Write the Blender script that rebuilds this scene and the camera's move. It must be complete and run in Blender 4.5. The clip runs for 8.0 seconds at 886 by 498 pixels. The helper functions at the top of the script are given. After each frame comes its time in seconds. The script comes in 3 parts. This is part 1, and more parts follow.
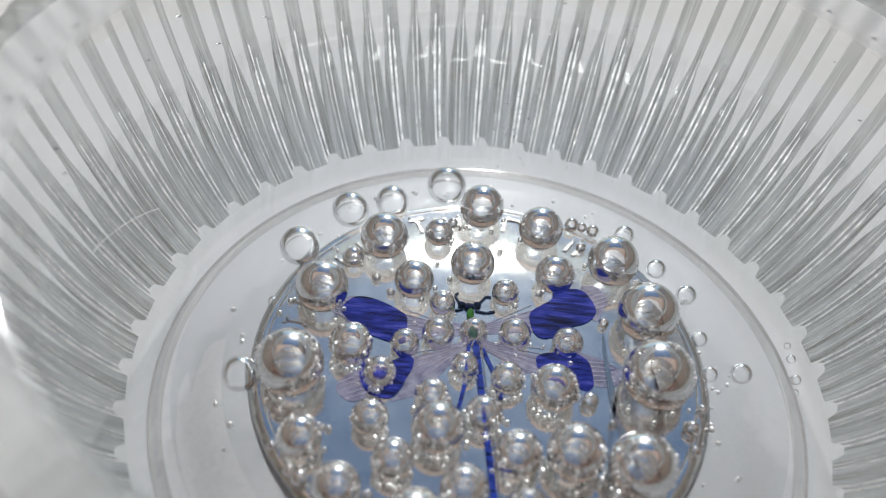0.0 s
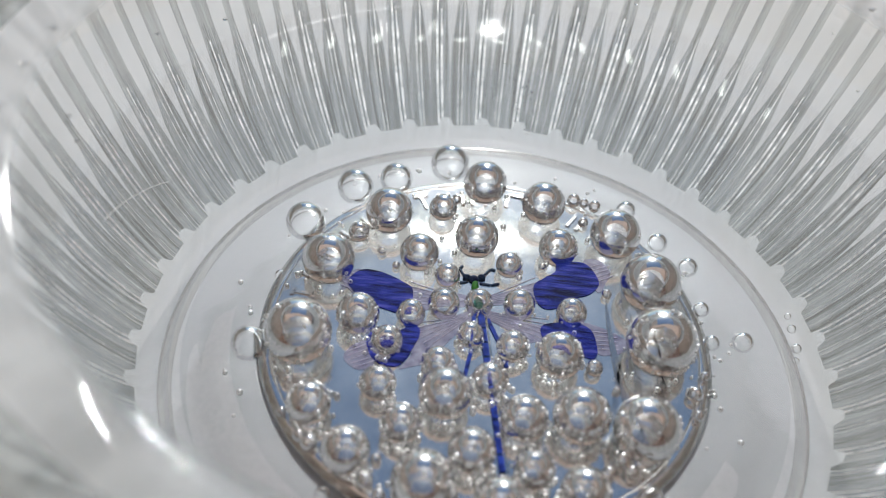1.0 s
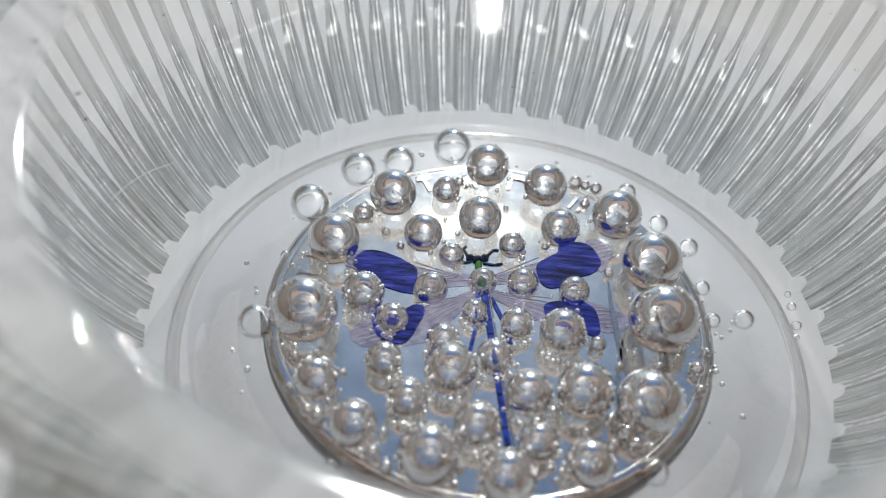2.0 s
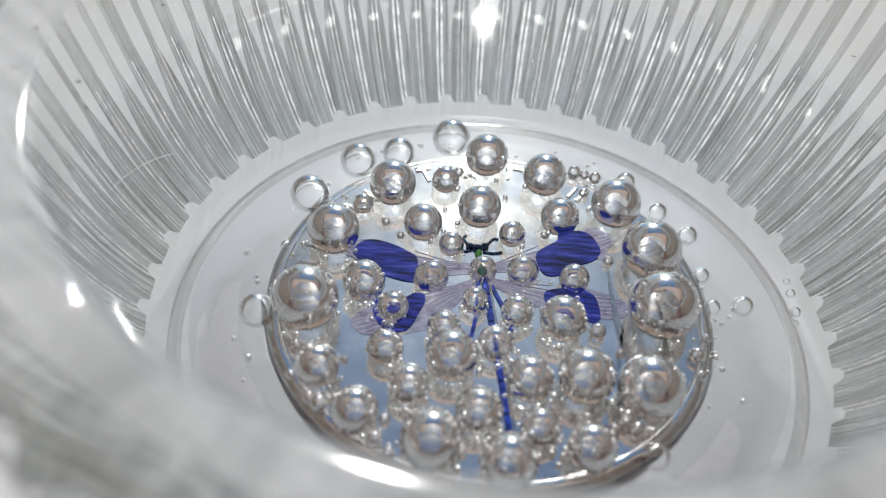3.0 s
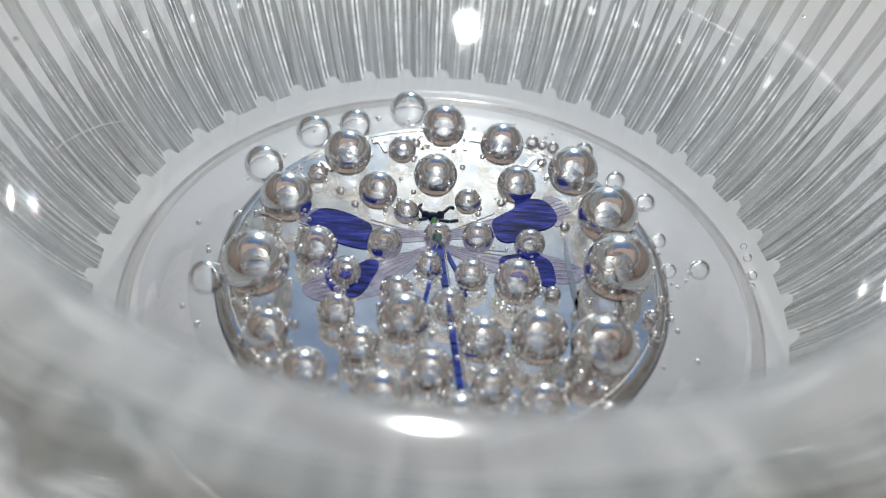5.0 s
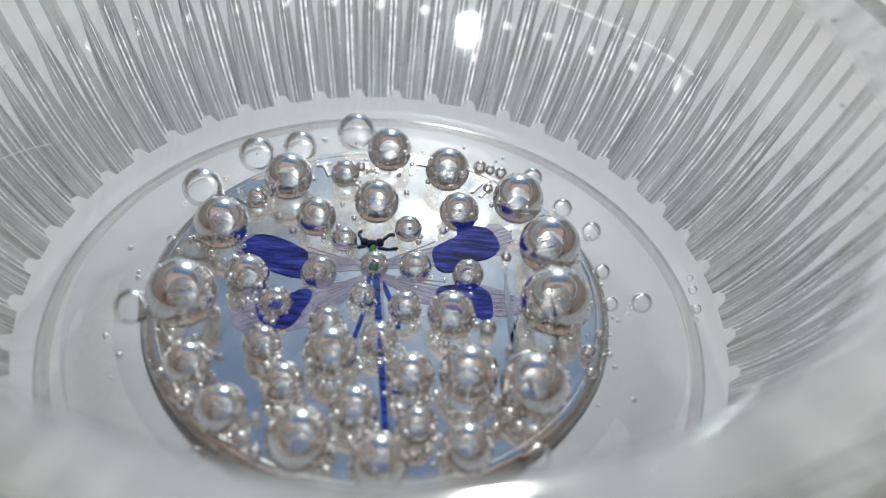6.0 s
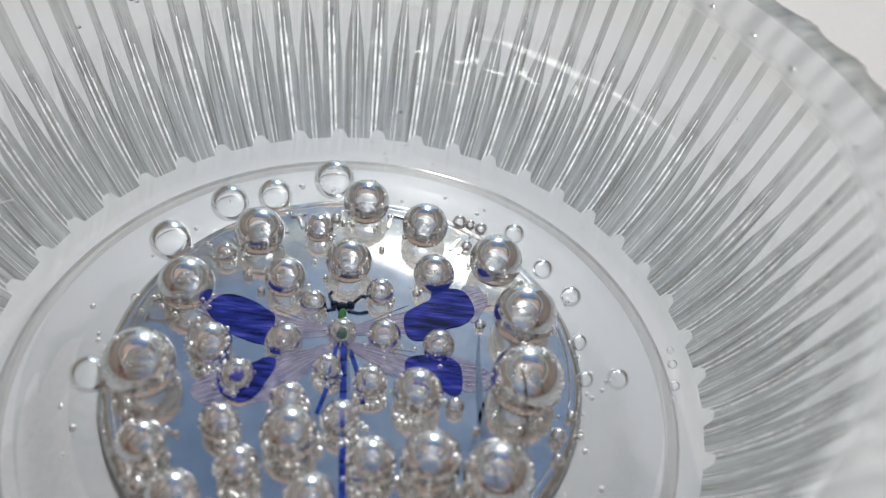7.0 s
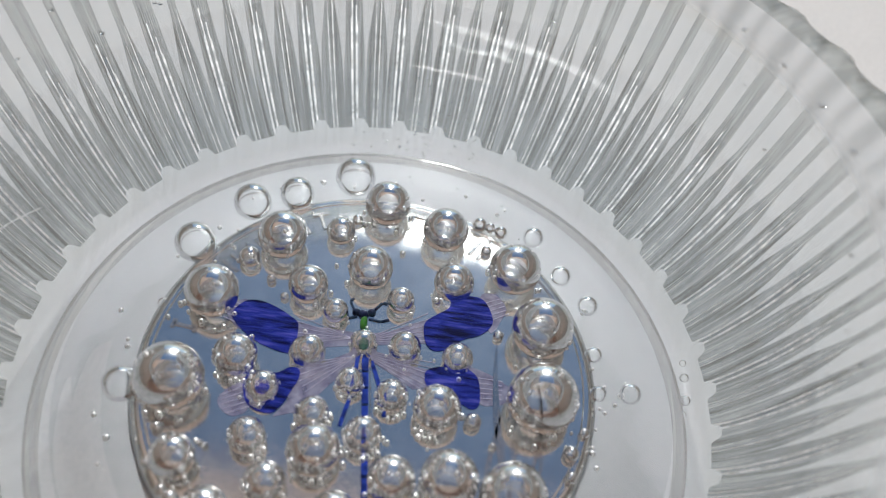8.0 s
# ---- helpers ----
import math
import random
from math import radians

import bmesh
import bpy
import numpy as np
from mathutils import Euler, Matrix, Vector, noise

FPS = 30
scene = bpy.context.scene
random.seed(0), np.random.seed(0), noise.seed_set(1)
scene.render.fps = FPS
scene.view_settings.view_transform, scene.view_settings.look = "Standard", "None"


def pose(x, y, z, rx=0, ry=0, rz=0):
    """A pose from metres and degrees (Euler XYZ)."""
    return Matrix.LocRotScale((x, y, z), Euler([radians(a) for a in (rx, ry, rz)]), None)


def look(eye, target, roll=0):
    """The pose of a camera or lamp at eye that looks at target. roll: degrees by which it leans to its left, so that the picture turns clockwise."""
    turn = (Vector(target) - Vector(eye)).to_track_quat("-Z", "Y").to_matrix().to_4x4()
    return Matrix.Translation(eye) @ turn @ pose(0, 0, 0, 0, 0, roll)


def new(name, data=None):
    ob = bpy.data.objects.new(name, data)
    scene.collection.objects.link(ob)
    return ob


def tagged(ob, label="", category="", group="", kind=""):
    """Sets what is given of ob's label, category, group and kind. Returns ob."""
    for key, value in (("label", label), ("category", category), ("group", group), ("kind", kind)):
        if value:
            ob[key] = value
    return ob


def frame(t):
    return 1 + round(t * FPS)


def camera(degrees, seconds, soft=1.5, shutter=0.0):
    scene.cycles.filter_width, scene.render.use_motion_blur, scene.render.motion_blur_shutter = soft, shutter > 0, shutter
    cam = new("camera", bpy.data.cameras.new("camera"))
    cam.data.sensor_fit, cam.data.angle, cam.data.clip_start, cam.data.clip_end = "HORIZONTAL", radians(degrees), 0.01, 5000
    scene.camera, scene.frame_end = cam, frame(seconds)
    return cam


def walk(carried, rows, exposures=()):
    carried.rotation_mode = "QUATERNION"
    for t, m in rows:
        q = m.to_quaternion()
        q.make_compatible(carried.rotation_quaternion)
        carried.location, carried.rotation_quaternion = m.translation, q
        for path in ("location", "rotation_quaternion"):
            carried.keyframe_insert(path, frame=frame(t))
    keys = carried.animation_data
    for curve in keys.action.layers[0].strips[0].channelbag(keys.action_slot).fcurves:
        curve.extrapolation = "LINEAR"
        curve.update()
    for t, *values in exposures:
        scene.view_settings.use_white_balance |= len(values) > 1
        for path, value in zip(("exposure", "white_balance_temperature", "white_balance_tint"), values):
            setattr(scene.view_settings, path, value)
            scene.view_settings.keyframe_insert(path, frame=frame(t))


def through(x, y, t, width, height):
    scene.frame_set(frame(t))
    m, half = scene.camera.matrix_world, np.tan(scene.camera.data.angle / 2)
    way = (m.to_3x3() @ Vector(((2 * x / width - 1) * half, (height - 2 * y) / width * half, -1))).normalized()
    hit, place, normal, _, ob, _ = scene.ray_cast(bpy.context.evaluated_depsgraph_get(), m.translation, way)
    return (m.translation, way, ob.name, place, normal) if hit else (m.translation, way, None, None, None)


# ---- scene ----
cam = camera(55.93, 8.0, soft=0.6)
cam.data.dof.use_dof, cam.data.dof.focus_distance, cam.data.dof.aperture_fstop = True, 0.081, 24.0
PATH = [  # seconds, metres, degrees
    (0.0, -0.00389, -0.04604, 0.05983, 44.466, -3.936, 4.627),
    (0.5, -0.00416, -0.04767, 0.05886, 44.708, -3.932, 4.394),
    (1.0, -0.00438, -0.04889, 0.05844, 44.763, -3.918, 4.252),
    (1.5, -0.00463, -0.05007, 0.05799, 44.785, -3.900, 4.089),
    (3.0, -0.00500, -0.05187, 0.05691, 44.928, -3.760, 3.523),
    (3.5, -0.00488, -0.05270, 0.05632, 44.837, -3.708, 3.301),
    (4.0, -0.00458, -0.05393, 0.05517, 44.900, -3.748, 2.960),
    (5.5, 0.00061, -0.05387, 0.05362, 45.825, -4.207, 2.168),
    (6.0, 0.00346, -0.05071, 0.05479, 45.733, -4.624, 2.695),
    (6.5, 0.00570, -0.04705, 0.05627, 45.240, -4.923, 3.552),
    (7.0, 0.00607, -0.04277, 0.05910, 43.822, -5.251, 4.397),
    (7.5, 0.00470, -0.03879, 0.06243, 40.991, -5.431, 4.881),
    (8.0, 0.00359, -0.03656, 0.06577, 37.520, -5.804, 5.820),
]
walk(cam, [(row[0], pose(*row[1:])) for row in PATH], exposures=[(0.0, 0.13, 6390, 8), (4.2, 0.13, 6390, 8), (5.4, 0.0, 6330, 7), (6.0, 0.04, 6330, 7), (6.6, 0.12, 6390, 8), (8.0, 0.12, 6390, 8)])

# ---- light: a low sun ahead, clear sky ----
SUN_ELEVATION, SUN_AZIMUTH = 29.2, 1.8
world = bpy.data.worlds.new("sky")
scene.world = world
world.use_nodes = True
sky = world.node_tree.nodes.new("ShaderNodeTexSky")
sky.sky_type, sky.sun_disc = "NISHITA", False
sky.sun_elevation, sky.sun_rotation = radians(SUN_ELEVATION), radians(SUN_AZIMUTH)
background = world.node_tree.nodes["Background"]
world.node_tree.links.new(sky.outputs[0], background.inputs["Color"])
background.inputs["Strength"].default_value = 0.095
sky.dust_density, sky.ozone_density = 0.05, 1.2
sun = new("sun", bpy.data.lights.new("sun", "SUN"))
sun.data.energy, sun.data.angle, sun.data.color = 3.75, radians(0.53), (1.0, 0.985, 0.955)
sun.data.cycles.use_multiple_importance_sampling = False
az, el = radians(SUN_AZIMUTH), radians(SUN_ELEVATION)
sun.matrix_world = look((math.sin(az) * math.cos(el), math.cos(az) * math.cos(el), math.sin(el)), (0, 0, 0))

MM = 0.001


# ---- materials ----
def material(name):
    m = bpy.data.materials.new(name)
    m.use_nodes = True
    nt = m.node_tree
    return m, nt, nt.nodes["Principled BSDF"], nt.nodes["Material Output"]


def node(nt, kind, **values):
    n = nt.nodes.new(kind)
    for key, value in values.items():
        n.inputs[key.replace("_", " ")].default_value = value
    return n


def noise_node(nt, scale, detail=4.0, rough=0.6, coords=None):
    n = node(nt, "ShaderNodeTexNoise", Scale=scale, Detail=detail, Roughness=rough)
    if coords is not None:
        nt.links.new(coords, n.inputs["Vector"])
    return n


def place_coords(nt):
    return nt.nodes.new("ShaderNodeTexCoord").outputs["Object"]


def ramp(nt, source, stops):
    r = nt.nodes.new("ShaderNodeValToRGB")
    els = r.color_ramp.elements
    while len(els) < len(stops):
        els.new(0.5)
    for e, (p, c) in zip(els, stops):
        e.position, e.color = p, (*c, 1)
    nt.links.new(source, r.inputs[0])
    return r.outputs[0]


def bump(nt, height, strength, distance, bsdf):
    b = node(nt, "ShaderNodeBump", Strength=strength, Distance=distance)
    nt.links.new(height, b.inputs["Height"])
    nt.links.new(b.outputs[0], bsdf.inputs["Normal"])


def glass_material(name, ior, tint=(1, 1, 1), rough=0.02, sheen=None, bloom=0.0):
    """Clear refraction below, gloss by Fresnel above."""
    m, nt, p, out = material(name)
    nt.nodes.remove(p)
    clear = node(nt, "ShaderNodeBsdfRefraction", IOR=ior, Roughness=0.0, Color=(*tint, 1))
    gloss = node(nt, "ShaderNodeBsdfGlossy", Roughness=rough)
    fresnel = node(nt, "ShaderNodeFresnel", IOR=sheen or ior)
    mix = nt.nodes.new("ShaderNodeMixShader")
    nt.links.new(fresnel.outputs[0], mix.inputs[0])
    nt.links.new(clear.outputs[0], mix.inputs[1])
    shine = gloss
    if bloom:
        shine = nt.nodes.new("ShaderNodeMixShader")
        shine.inputs[0].default_value = bloom
        nt.links.new(gloss.outputs[0], shine.inputs[1])
        nt.links.new(node(nt, "ShaderNodeBsdfGlossy", Roughness=0.22).outputs[0], shine.inputs[2])
    nt.links.new(shine.outputs[0], mix.inputs[2])
    nt.links.new(mix.outputs[0], out.inputs["Surface"])
    return m


def sheen_amount(nt, least, most=1.0):
    """Gloss that grows towards a grazing view."""
    facing = node(nt, "ShaderNodeLayerWeight", Blend=0.5)
    power = nt.nodes.new("ShaderNodeMath")
    power.operation = "POWER"
    power.inputs[1].default_value = 5.0
    nt.links.new(facing.outputs["Facing"], power.inputs[0])
    amount = nt.nodes.new("ShaderNodeMapRange")
    amount.inputs["To Min"].default_value, amount.inputs["To Max"].default_value = least, most
    nt.links.new(power.outputs[0], amount.inputs["Value"])
    return facing, amount.outputs[0]


def clear_material(name, stops, least=0.04, rough=0.08, wave=0.05, most=1.0):
    """Thin pressed glass: lets light straight through, light and dark streaks painted along the rib, gloss by Fresnel.
    """
    m, nt, p, out = material(name)
    nt.nodes.remove(p)
    shift = nt.nodes.new("ShaderNodeVectorMath")
    shift.operation = "MULTIPLY_ADD"
    shift.inputs[1].default_value = (2400.0, 70.0, 70.0)
    nt.links.new(place_coords(nt), shift.inputs[0])
    info = nt.nodes.new("ShaderNodeObjectInfo")
    spread = node(nt, "ShaderNodeMath")
    spread.operation = "MULTIPLY"
    spread.inputs[1].default_value = 40.0
    nt.links.new(info.outputs["Random"], spread.inputs[0])
    nt.links.new(spread.outputs[0], shift.inputs[2])
    streak = noise_node(nt, 1.0, 4.0, 0.6, shift.outputs[0])
    clear = nt.nodes.new("ShaderNodeBsdfTransparent")
    nt.links.new(ramp(nt, streak.outputs[0], stops), clear.inputs["Color"])
    gloss = node(nt, "ShaderNodeBsdfGlossy", Roughness=rough)
    facing, amount = sheen_amount(nt, least, most)
    mix = nt.nodes.new("ShaderNodeMixShader")
    nt.links.new(amount, mix.inputs[0])
    nt.links.new(clear.outputs[0], mix.inputs[1])
    nt.links.new(gloss.outputs[0], mix.inputs[2])
    nt.links.new(mix.outputs[0], out.inputs["Surface"])
    b = node(nt, "ShaderNodeBump", Strength=wave, Distance=0.0006)
    nt.links.new(noise_node(nt, 260, 3.0, 0.55, place_coords(nt)).outputs[0], b.inputs["Height"])
    for n in (gloss, facing):
        nt.links.new(b.outputs[0], n.inputs["Normal"])
    return m


def rim_material(name, ior, tint, rough, through, dull, inner):
    """Thick moulded glass that bends and softens what lies behind it, with a painted haze that clears at its inner
    edge.
    """
    m, nt, p, out = material(name)
    nt.nodes.remove(p)
    bend = node(nt, "ShaderNodeBsdfRefraction", IOR=ior, Roughness=rough, Color=(*tint, 1))
    straight = node(nt, "ShaderNodeBsdfTransparent", Color=(*tint, 1))
    flat = nt.nodes.new("ShaderNodeVectorMath")
    flat.operation = "MULTIPLY"
    flat.inputs[1].default_value = (1.0, 1.0, 0.0)
    nt.links.new(place_coords(nt), flat.inputs[0])
    away = nt.nodes.new("ShaderNodeVectorMath")
    away.operation = "LENGTH"
    nt.links.new(flat.outputs[0], away.inputs[0])

    def by_radius(low, high):
        r = nt.nodes.new("ShaderNodeMapRange")
        r.interpolation_type = "SMOOTHSTEP"
        for key, value in (("From Min", inner * MM), ("From Max", (inner + 1.8) * MM), ("To Min", low), ("To Max", high)):
            r.inputs[key].default_value = value
        nt.links.new(away.outputs["Value"], r.inputs["Value"])
        return r.outputs[0]

    body = nt.nodes.new("ShaderNodeMixShader")
    nt.links.new(by_radius(0.9, through), body.inputs[0])
    nt.links.new(bend.outputs[0], body.inputs[1])
    nt.links.new(straight.outputs[0], body.inputs[2])
    gloss = node(nt, "ShaderNodeBsdfGlossy", Roughness=0.06)
    facing, amount = sheen_amount(nt, 0.035)
    mix = nt.nodes.new("ShaderNodeMixShader")
    nt.links.new(amount, mix.inputs[0])
    # milky sunlit haze, painted as a pale film in streaks across the rim
    turn = nt.nodes.new("ShaderNodeTexGradient")
    turn.gradient_type = "RADIAL"
    nt.links.new(place_coords(nt), turn.inputs["Vector"])
    spread = nt.nodes.new("ShaderNodeMath")
    spread.operation = "MULTIPLY"
    spread.inputs[1].default_value = 90.0
    nt.links.new(turn.outputs["Fac"], spread.inputs[0])
    cross = nt.nodes.new("ShaderNodeVectorMath")
    cross.operation = "MULTIPLY_ADD"
    cross.inputs[1].default_value = (120.0, 120.0, 120.0)
    nt.links.new(place_coords(nt), cross.inputs[0])
    nt.links.new(spread.outputs[0], cross.inputs[2])
    haze_streaks = noise_node(nt, 1.0, 4.0, 0.6, cross.outputs[0])
    film = node(nt, "ShaderNodeBsdfDiffuse", Color=(0.80, 0.815, 0.82, 1))
    hazed = nt.nodes.new("ShaderNodeMixShader")
    amount_of = nt.nodes.new("ShaderNodeMath")
    amount_of.operation = "MULTIPLY"
    nt.links.new(ramp(nt, haze_streaks.outputs[0], [(0.35, (0.3,) * 3), (0.65, (1.0,) * 3)]), amount_of.inputs[0])
    nt.links.new(by_radius(0.0, dull), amount_of.inputs[1])
    nt.links.new(amount_of.outputs[0], hazed.inputs[0])
    nt.links.new(body.outputs[0], hazed.inputs[1])
    nt.links.new(film.outputs[0], hazed.inputs[2])
    nt.links.new(hazed.outputs[0], mix.inputs[1])
    nt.links.new(gloss.outputs[0], mix.inputs[2])
    nt.links.new(mix.outputs[0], out.inputs["Surface"])
    b = node(nt, "ShaderNodeBump", Strength=0.12, Distance=0.0006)
    nt.links.new(noise_node(nt, 220, 3.0, 0.55, place_coords(nt)).outputs[0], b.inputs["Height"])
    nt.links.new(b.outputs[0], bend.inputs["Normal"])
    return m


def glint_edge_material():
    """Bright glint lines of the rib edges, painted as milky strips that scatter light."""
    m, nt, p, out = material("glint_edge_glass")
    nt.nodes.remove(p)
    glint_gaps = noise_node(nt, 900, 3.0, 0.6, place_coords(nt))
    clear = node(nt, "ShaderNodeBsdfTransparent", Color=(0.8, 0.82, 0.82, 1))
    milky = node(nt, "ShaderNodeBsdfTranslucent", Color=(0.93, 0.94, 0.94, 1))
    mix = nt.nodes.new("ShaderNodeMixShader")
    nt.links.new(ramp(nt, glint_gaps.outputs[0], [(0.35, (0.35,) * 3), (0.58, (1.0,) * 3)]), mix.inputs[0])
    nt.links.new(clear.outputs[0], mix.inputs[1])
    nt.links.new(milky.outputs[0], mix.inputs[2])
    nt.links.new(mix.outputs[0], out.inputs["Surface"])
    return m


def water_material(name="water", ior=1.333, rough=0.02):
    m, nt, p, out = material(name)
    nt.nodes.remove(p)
    clear = nt.nodes.new("ShaderNodeBsdfTransparent")
    gloss = node(nt, "ShaderNodeBsdfGlossy", Roughness=rough)
    fresnel = node(nt, "ShaderNodeFresnel", IOR=ior)
    mix = nt.nodes.new("ShaderNodeMixShader")
    nt.links.new(fresnel.outputs[0], mix.inputs[0])
    nt.links.new(clear.outputs[0], mix.inputs[1])
    nt.links.new(gloss.outputs[0], mix.inputs[2])
    nt.links.new(mix.outputs[0], out.inputs["Surface"])
    bump(nt, noise_node(nt, 90, 2.0, 0.5, place_coords(nt)).outputs[0], 0.04, 0.001, gloss)
    return m


def cloth_material(name, light, dark):
    m, nt, p, out = material(name)
    co = place_coords(nt)
    fine = noise_node(nt, 1900, 3.0, 0.6, co)
    broad = noise_node(nt, 60, 4.0, 0.6, co)
    weave = node(nt, "ShaderNodeTexVoronoi", Scale=4200.0)
    nt.links.new(co, weave.inputs["Vector"])
    mix = nt.nodes.new("ShaderNodeMixRGB")
    mix.inputs[0].default_value = 0.35
    nt.links.new(ramp(nt, fine.outputs[0], [(0.3, dark), (0.6, light)]), mix.inputs[1])
    nt.links.new(ramp(nt, broad.outputs[0], [(0.3, dark), (0.65, light)]), mix.inputs[2])
    nt.links.new(mix.outputs[0], p.inputs["Base Color"])
    p.inputs["Roughness"].default_value = 0.85
    bump(nt, weave.outputs["Distance"], 0.2, 0.0001, p)
    return m


def shaded_cloth_material():
    """Dry white cloth, with the shade under the bowl painted in as grey rings."""
    m, nt, p, out = material("cloth_with_shade")
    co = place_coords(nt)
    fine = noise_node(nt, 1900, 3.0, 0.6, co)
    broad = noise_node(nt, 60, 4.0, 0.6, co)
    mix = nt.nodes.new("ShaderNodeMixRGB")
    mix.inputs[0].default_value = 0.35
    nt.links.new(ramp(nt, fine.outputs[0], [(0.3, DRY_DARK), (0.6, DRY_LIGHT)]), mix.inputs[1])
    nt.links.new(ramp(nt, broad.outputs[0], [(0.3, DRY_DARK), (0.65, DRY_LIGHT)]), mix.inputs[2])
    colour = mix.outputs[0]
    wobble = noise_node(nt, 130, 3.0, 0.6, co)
    for centre, amount, stops in (((0.0, -0.8, 0.0), 2.0, SHADE_RINGS), ((0.0, -9.0, 0.0), 9.0, SHADE_MIDDLE)):
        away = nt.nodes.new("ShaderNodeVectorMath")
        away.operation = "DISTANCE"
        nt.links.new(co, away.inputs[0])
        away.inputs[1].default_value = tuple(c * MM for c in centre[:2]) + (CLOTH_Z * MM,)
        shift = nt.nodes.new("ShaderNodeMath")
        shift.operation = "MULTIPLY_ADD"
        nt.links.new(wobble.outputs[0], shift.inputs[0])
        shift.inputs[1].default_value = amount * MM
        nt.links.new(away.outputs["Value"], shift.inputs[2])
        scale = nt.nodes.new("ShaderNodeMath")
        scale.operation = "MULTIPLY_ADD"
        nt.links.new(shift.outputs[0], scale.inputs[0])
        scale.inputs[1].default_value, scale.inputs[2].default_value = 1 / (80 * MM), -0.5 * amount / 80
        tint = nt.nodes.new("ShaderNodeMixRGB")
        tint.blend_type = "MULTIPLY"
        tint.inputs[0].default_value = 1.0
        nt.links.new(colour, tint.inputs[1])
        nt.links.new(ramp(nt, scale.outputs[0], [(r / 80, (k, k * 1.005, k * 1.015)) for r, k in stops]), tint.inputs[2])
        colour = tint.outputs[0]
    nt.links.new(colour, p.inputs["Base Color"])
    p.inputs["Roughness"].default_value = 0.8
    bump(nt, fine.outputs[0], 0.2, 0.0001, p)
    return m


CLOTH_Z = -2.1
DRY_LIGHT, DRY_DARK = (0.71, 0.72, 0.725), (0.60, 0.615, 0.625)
# painted shade: radius in mm and the factor that greys the cloth there
SHADE_RINGS = [(0, 0.92), (27.6, 0.92), (28.8, 1.0), (34.2, 1.0), (36.0, 0.95), (43.0, 0.95), (52.0, 1.0)]
SHADE_MIDDLE = [(0, 0.86), (25.5, 0.86), (26.4, 0.97), (36.0, 1.0)]


def glow_sheet_material():
    """Unseen beige sheet, added to glow with the part of the sunlight it lets through."""
    m, nt, p, out = material("beige_glow_sheet")
    nt.nodes.remove(p)
    colour = ramp(nt, noise_node(nt, 40, 4.0, 0.6, place_coords(nt)).outputs[0], [(0.3, (0.86, 0.75, 0.67)), (0.7, (0.92, 0.81, 0.73))])
    mix = nt.nodes.new("ShaderNodeMixShader")
    mix.inputs[0].default_value = 0.8
    for k, kind in ((1, "ShaderNodeBsdfDiffuse"), (2, "ShaderNodeBsdfTranslucent")):
        n = nt.nodes.new(kind)
        nt.links.new(colour, n.inputs["Color"])
        nt.links.new(n.outputs[0], mix.inputs[k])
    nt.links.new(mix.outputs[0], out.inputs["Surface"])
    return m


def silver_material(name, base, rough, grain, scale, haze, wide):
    """Polished metal with a share of fine scratches that scatter wider."""
    m, nt, p, out = material(name)
    nt.nodes.remove(p)
    co = place_coords(nt)
    n = noise_node(nt, scale, 5.0, 0.7, co)
    n2 = noise_node(nt, scale * 0.06, 3.0, 0.6, co)
    colour = ramp(nt, n2.outputs[0], [(0.3, tuple(0.88 * c for c in base)), (0.7, base)])
    relief = node(nt, "ShaderNodeBump", Strength=grain, Distance=0.00008)
    nt.links.new(n.outputs[0], relief.inputs["Height"])
    mix = nt.nodes.new("ShaderNodeMixShader")
    nt.links.new(ramp(nt, n2.outputs[0], [(0.3, (haze * 0.7,) * 3), (0.7, (haze * 1.3,) * 3)]), mix.inputs[0])
    for k, r in ((1, rough), (2, wide)):
        g = node(nt, "ShaderNodeBsdfAnisotropic", Roughness=r)
        nt.links.new(colour, g.inputs["Color"])
        nt.links.new(relief.outputs[0], g.inputs["Normal"])
        nt.links.new(g.outputs[0], mix.inputs[k])
    nt.links.new(mix.outputs[0], out.inputs["Surface"])
    return m


def enamel_material(name, a, b, rough=0.3, stretch=(260.0, 1400.0, 100.0), metal=0.0, pale=None):
    m, nt, p, out = material(name)
    co = place_coords(nt)
    mp = nt.nodes.new("ShaderNodeMapping")
    mp.inputs["Scale"].default_value = stretch
    nt.links.new(co, mp.inputs["Vector"])
    n = noise_node(nt, 1.0, 4.0, 0.6, mp.outputs[0])
    nt.links.new(ramp(nt, n.outputs[0], [(0.38, a), (0.54, b), (0.68, pale or b)]), p.inputs["Base Color"])
    p.inputs["Roughness"].default_value = rough
    p.inputs["Specular IOR Level"].default_value = 0.03
    p.inputs["Metallic"].default_value = metal
    bump(nt, n.outputs[0], 0.15, 0.0001, p)
    return m


def wing_film_material():
    m, nt, p, out = material("wing_film")
    co = place_coords(nt)
    n = noise_node(nt, 900, 3.0, 0.6, co)
    nt.links.new(ramp(nt, n.outputs[0], [(0.35, (0.15, 0.14, 0.26)), (0.65, (0.36, 0.35, 0.48))]), p.inputs["Base Color"])
    p.inputs["Roughness"].default_value = 0.4
    p.inputs["Specular IOR Level"].default_value = 0.2
    p.inputs["Alpha"].default_value = 0.62
    return m


